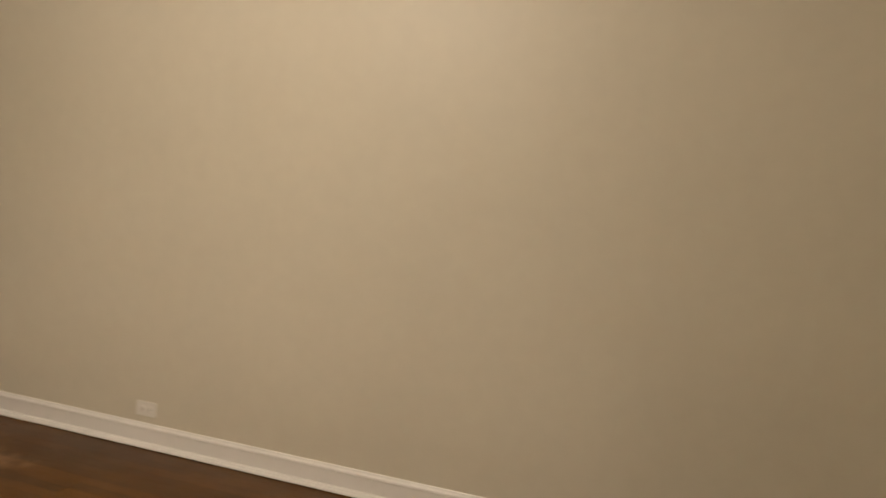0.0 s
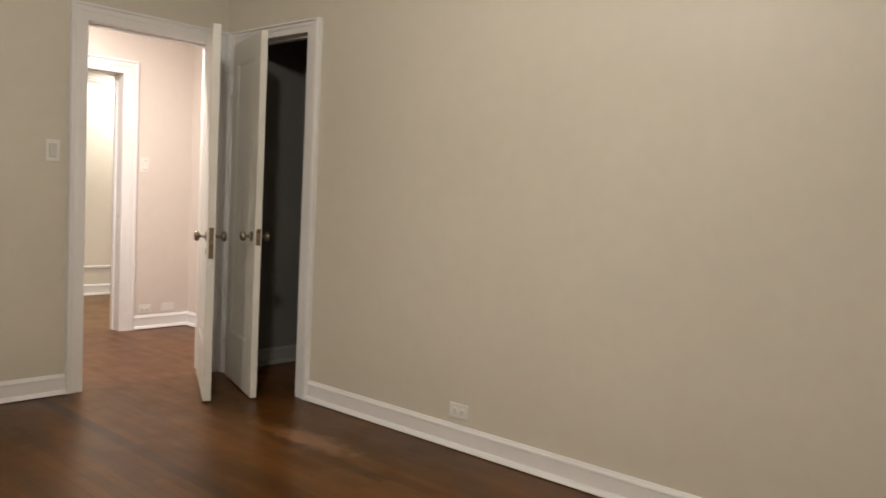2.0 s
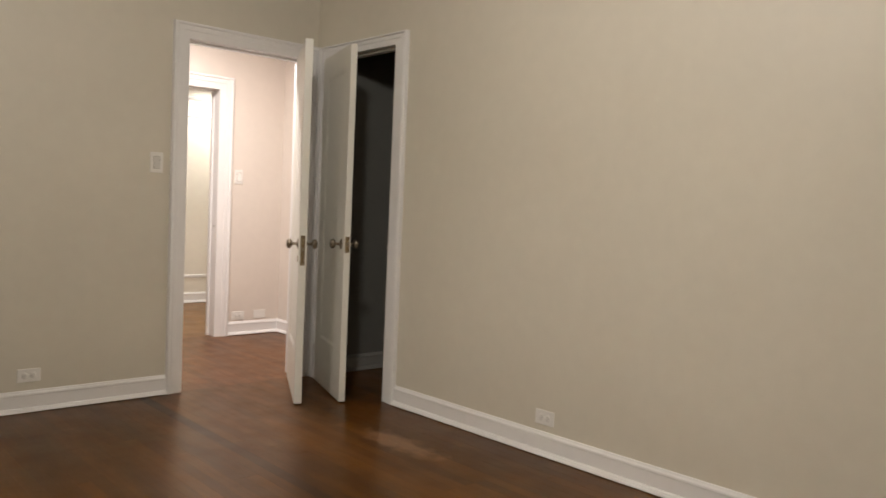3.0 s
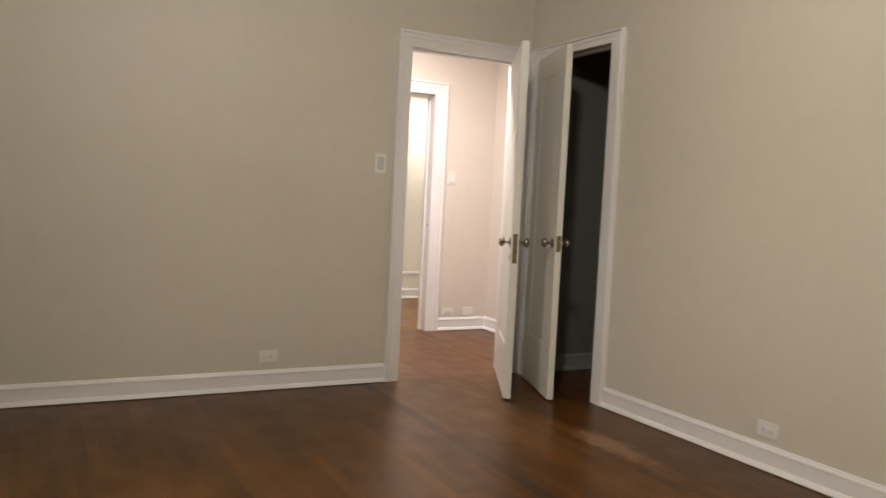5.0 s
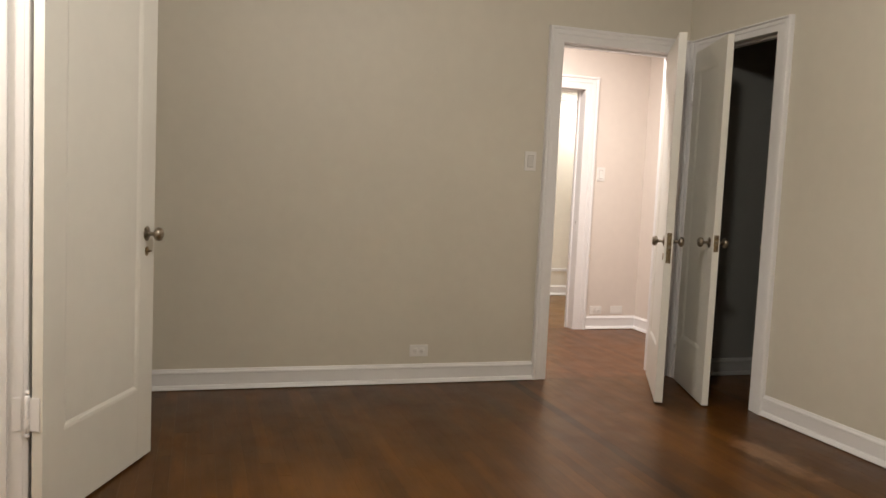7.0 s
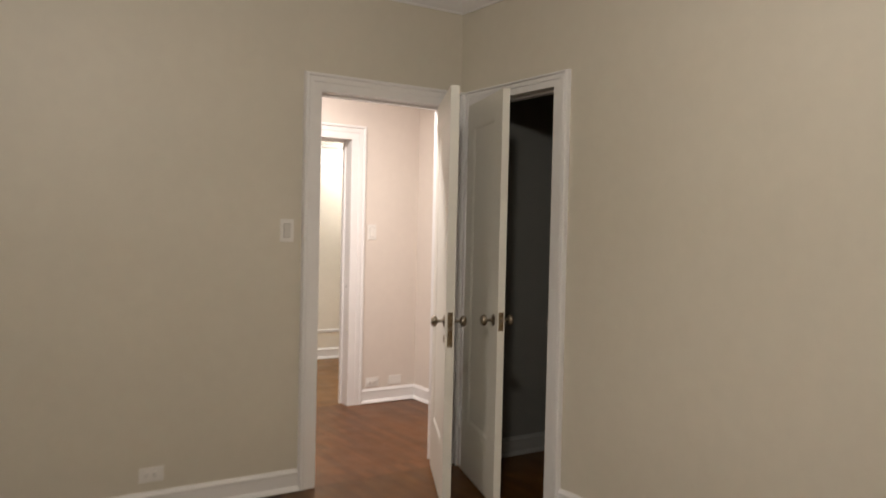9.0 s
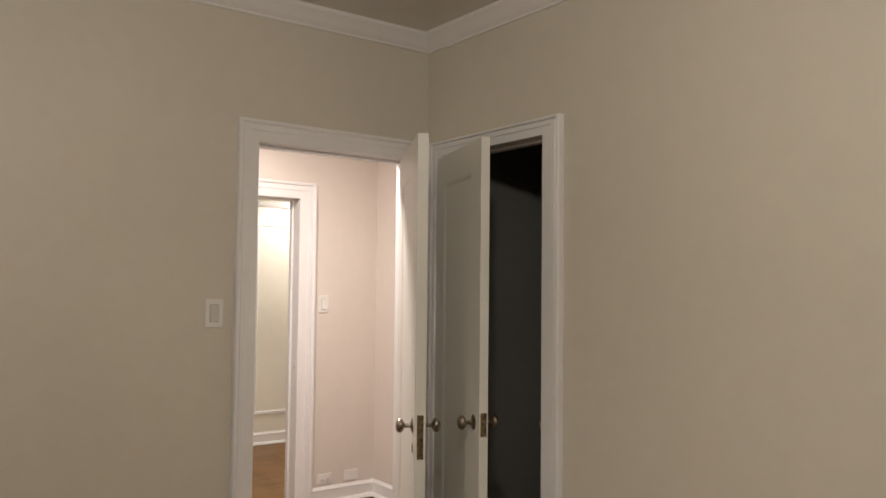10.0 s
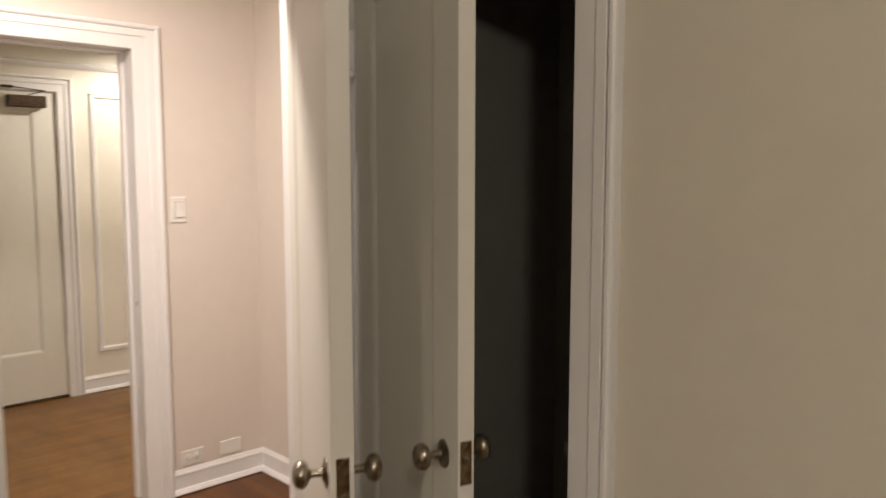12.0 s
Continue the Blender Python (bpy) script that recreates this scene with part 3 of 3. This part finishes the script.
def outlet(origin, s, n, label, blank=False):
    """A wall outlet whose plate lies on its side."""
    top = empty("wall_outlet", basis(origin, s, n), label, "wall outlet")
    part("cover_plate", box((-0.056, 0, -0.035), (0.056, 0.006, 0.035), 0.003, segments=2), PLASTIC, top)
    if blank:
        for u in (-0.035, 0.035):
            screw(top, u, 0, 0.006)
        return top
    for c in (-0.0195, 0.0195):
        face = part("receptacle", lathe([(0.0172, 0.0055), (0.0172, 0.0082), (0.0160, 0.0090), (0.0, 0.0090)], 18,
                                        Matrix.Translation((c, 0, 0)) @ Matrix.Rotation(radians(-90), 4, "X"), (0.86, 1.0)), PLASTIC, top, "", True)
        part("slot", box((c - 0.004, 0.0088, 0.0042), (c + 0.005, 0.0094, 0.0062)), SLOT, face)
        part("slot", box((c - 0.004, 0.0088, -0.0062), (c + 0.004, 0.0094, -0.0042)), SLOT, face)
        part("ground_hole", lathe([(0.0026, 0.0), (0.0026, 0.0006), (0.0, 0.0006)], 10, Matrix.Translation((c - 0.0095, 0.0088, 0)) @ Matrix.Rotation(radians(-90), 4, "X")), SLOT, face)
    screw(top, 0, 0, 0.006)
    return top


light_switch((0, -1.057, 1.330), (0, 1, 0), (1, 0, 0), "white rocker light switch on the greige wall by the doorway")
light_switch((HX, 0.281, 1.318), (0, 1, 0), (1, 0, 0), "white rocker light switch on the hall wall", PLASTIC)
outlet((0, -1.699, 0.191), (0, 1, 0), (1, 0, 0), "white sideways wall outlet above the baseboard")
outlet((2.020, north(2.02)[1], 0.180), NS, NN, "white sideways wall outlet on the long blank wall")
outlet((HX, 0.309, 0.162), (0, 1, 0), (1, 0, 0), "white sideways wall outlet on the hall wall")
outlet((HX, 0.508, 0.164), (0, 1, 0), (1, 0, 0), "blank white cover plate on the hall wall", True)

# strike plates in the jambs
strike = empty("strike_plate", Matrix(), "small metal strike plate on the closet jamb", "strike plate")
part("plate", box((C1 - 0.0015, -0.002, 0.865), (C1 + 0.001, 0.040, 0.935), 0.0005), NICKEL, strike)
part("lip", box((C1 - 0.012, -0.010, 0.885), (C1 - 0.001, -0.001, 0.915), 0.001), NICKEL, strike)
strike = empty("strike_plate", Matrix(), "painted-over strike plate on the hall opening's jamb", "strike plate")
part("plate", box((HX - 0.045, H1 - 0.0012, 0.86), (HX - 0.018, H1 + 0.001, 0.95), 0.0005), TRIM, strike)
part("bolt_hole", box((HX - 0.036, H1 - 0.0018, 0.895), (HX - 0.028, H1 - 0.0010, 0.915)), SLOT, strike)


# ---- ceiling lights ----
def ceiling_light(x, y, z, label, top_z=CZ):
    """A semi-flush fixture whose bulb hangs just below the opal shade."""
    top = empty("ceiling_light", pose(x, y, top_z), label, "ceiling light")
    drop = z - top_z
    part("canopy", lathe([(0.0, 0.0), (0.065, 0.0), (0.062, -0.014), (0.030, -0.026), (0.0, -0.027)], 28), NICKEL, top, "", True)
    part("stem", lathe([(0.0, -0.02), (0.010, -0.02), (0.010, drop + 0.12), (0.0, drop + 0.12)], 14), NICKEL, top, "", True)
    part("shade", lathe([(0.0, drop + 0.165), (0.05, drop + 0.165), (0.13, drop + 0.142), (0.15, drop + 0.128), (0.148, drop + 0.124), (0.12, drop + 0.132), (0.05, drop + 0.150), (0.0, drop + 0.152)], 32), GLASS, top, "opal glass shade", True)
    return top


def flush_light(x, y, z, radius, label, top_z=CZ):
    """A flat round fixture on a short drum; its glowing face lies in the rim."""
    top = empty("ceiling_light", pose(x, y, top_z), label, "ceiling light")
    d = z - top_z
    part("canopy", lathe([(0.0, 0.0), (0.07, 0.0), (0.07, -0.018), (0.05, -0.03), (0.05, d + 0.05), (0.0, d + 0.05)], 28), NICKEL, top, "", True)
    part("housing", lathe([(0.0, d + 0.055), (radius + 0.02, d + 0.05), (radius + 0.03, d + 0.01), (radius + 0.012, d - 0.004), (radius + 0.008, d + 0.012), (0.0, d + 0.012)], 32), NICKEL, top, "", True)
    return top


def shaded_light(x, y, z, label, top_z=CZ):
    """A lamp on a stem whose opaque shade cuts the light off a little below the bulb."""
    top = empty("ceiling_light", pose(x, y, top_z), label, "ceiling light")
    d = z - top_z
    part("canopy", lathe([(0.0, 0.0), (0.065, 0.0), (0.062, -0.014), (0.030, -0.026), (0.0, -0.027)], 28), NICKEL, top, "", True)
    part("stem", lathe([(0.0, -0.02), (0.010, -0.02), (0.010, d + 0.09), (0.0, d + 0.09)], 14), NICKEL, top, "", True)
    part("shade", lathe([(0.0, d + 0.10), (0.05, d + 0.10), (0.10, d + 0.06), (0.135, d - 0.033), (0.131, d - 0.033), (0.096, d + 0.056), (0.048, d + 0.094), (0.0, d + 0.094)], 32), PLASTIC, top, "white opaque shade", True)
    return top


flush_light(*LAMPS["hall"][0], LAMPS["hall"][3], "round flat hall ceiling light with metal rim")
shaded_light(*LAMPS["foyer"][0], "foyer ceiling light with white shade on a stem")
for key, words in (("bedroom", "semi-flush ceiling light with opal glass shade"), ("side_room", "side room ceiling light with opal glass shade")):
    ceiling_light(*LAMPS[key][0], words)


# ---- floors ----
ROW, JOINT = 0.0572, 0.0002
PLANK_MESH = {}


def plank_mesh(length, mat):
    """One chamfered floor board, centred, top at z=0."""
    key = (round(length, 3), mat.name)
    if key not in PLANK_MESH:
        x, y, c = length / 2 - JOINT / 2, ROW / 2 - JOINT / 2, 0.0003
        bm = prism([[(-x, -y, -0.012), (x, -y, -0.012), (x, y, -0.012), (-x, y, -0.012)], [(-x, -y, -c), (x, -y, -c), (x, y, -c), (-x, y, -c)],
                    [(-x + c, -y + c, 0), (x - c, -y + c, 0), (x - c, y - c, 0), (-x + c, y - c, 0)]])
        PLANK_MESH[key] = mesh_of(bm, mat)
    return PLANK_MESH[key]


def board_rows(x0, x1, y0, y1, rng):
    """Boards laid along x in staggered rows: (x from, x to, y from, y to)."""
    y = y1
    while y > y0 + 0.004:
        low = max(y - ROW, y0)
        x = x0 - rng.choice((0.0, 0.3, 0.6, 0.9))
        while x < x1:
            ln = rng.choice((0.75, 1.05, 1.35, 1.65))
            a, b = max(x, x0), min(x + ln, x1)
            if b - a > 0.02:
                yield a, b, low, y
            x += ln
        y -= ROW


def add_board(verts, faces, a, b, c, d, top=0.0, swap=False):
    g, ch = JOINT / 2, 0.0003
    base = len(verts)
    for z, inset in ((-0.012, g), (-ch, g), (0.0, g + ch)):
        ring = [(a + inset, c + inset, z), (b - inset, c + inset, z), (b - inset, d - inset, z), (a + inset, d - inset, z)]
        verts.extend([(p[1], p[0], p[2] + top) if swap else (p[0], p[1], p[2] + top) for p in ring])
    for k in (0, 4):
        for i in range(4):
            f = (base + k + i, base + k + (i + 1) % 4, base + k + 4 + (i + 1) % 4, base + k + 4 + i)
            faces.append(f[::-1] if swap else f)
    f = tuple(base + 8 + i for i in range(4))
    faces.append(f[::-1] if swap else f)


def board_field(name, verts, faces, mat, parent):
    me = bpy.data.meshes.new("mesh")
    me.from_pydata(verts, [], faces)
    me.materials.append(mat)
    ob = new(name, me)
    ob.parent = parent
    ob["kind"] = "stuff"
    return ob


floor = tagged(part("floor", box((-0.128, SY - 1.7, -0.12), (EX + 0.12, 1.0, -0.0115)), SUBFLOOR), "dark stained strip oak floor of bedroom, worn varnish", "floor", kind="structure")
hall_floor = tagged(part("floor_hall", box((HX - 0.114, HS, -0.12), (-0.129, HN, -0.0115)), SUBFLOOR), "stained strip oak hall floor, hall light painted into its redder boards", "floor", kind="structure")
foyer_floor = tagged(part("floor_foyer", box((FX - 0.2, FS, -0.12), (HX - 0.115, FN, -0.0115)), SUBFLOOR), "lighter brown strip oak foyer floor", "floor", kind="structure")
rng = random.Random(7)
rest_v, rest_f, count = [], [], 0
for a, b, c, d in board_rows(0.0, EX, SY, ROW, rng):
    mid = (c + d) / 2
    dark = abs(mid + 1.10) < ROW / 2 and a < 2.6
    near = a < 3.9 and d - c > 0.05
    if near and count < 300:
        # trim the board to one of a few stock lengths so that alike boards share a mesh
        ob = new("plank", plank_mesh(b - a, DARKPLANK if dark else PLANK))
        ob.location = ((a + b) / 2, mid, 0)
        ob.parent = floor
        count += 1
    else:
        add_board(rest_v, rest_f, a, b, c, d)
for a, b, c, d in board_rows(0.045, 1.60, ROW, 0.92, rng):
    add_board(rest_v, rest_f, a, b, c, d)
for a, b, c, d in board_rows(1.20, 3.00, SY - 1.63, SY, rng):
    add_board(rest_v, rest_f, a, b, c, d)
board_field("floor_boards", rest_v, rest_f, PLANKS, floor)
# hall and doorway boards carry hall light in their lighter, redder colour
for a, b, c, d in [*board_rows(HX - 0.06, -0.128, HS, 13 * ROW, rng), *board_rows(-0.128, 0.0, -16 * ROW, -ROW, rng)]:
    if d - c > 0.02:
        ob = new("plank", plank_mesh(b - a, LITPLANK))
        ob.location = ((a + b) / 2, (c + d) / 2, 0)
        ob.parent = hall_floor
fv, ff, count = [], [], 0
for a, b, c, d in board_rows(FS, FN, FX - 0.06, HX - 0.06, rng):
    if d - c > 0.05 and count < 300:
        ob = new("plank", plank_mesh(b - a, FOYERPLANK))
        ob.matrix_world = pose((c + d) / 2, (a + b) / 2, 0, 0, 0, 90)
        ob.parent = foyer_floor
        count += 1
    else:
        add_board(fv, ff, a, b, c, d, swap=True)
if ff:
    board_field("floor_boards", fv, ff, PLANKS, foyer_floor)
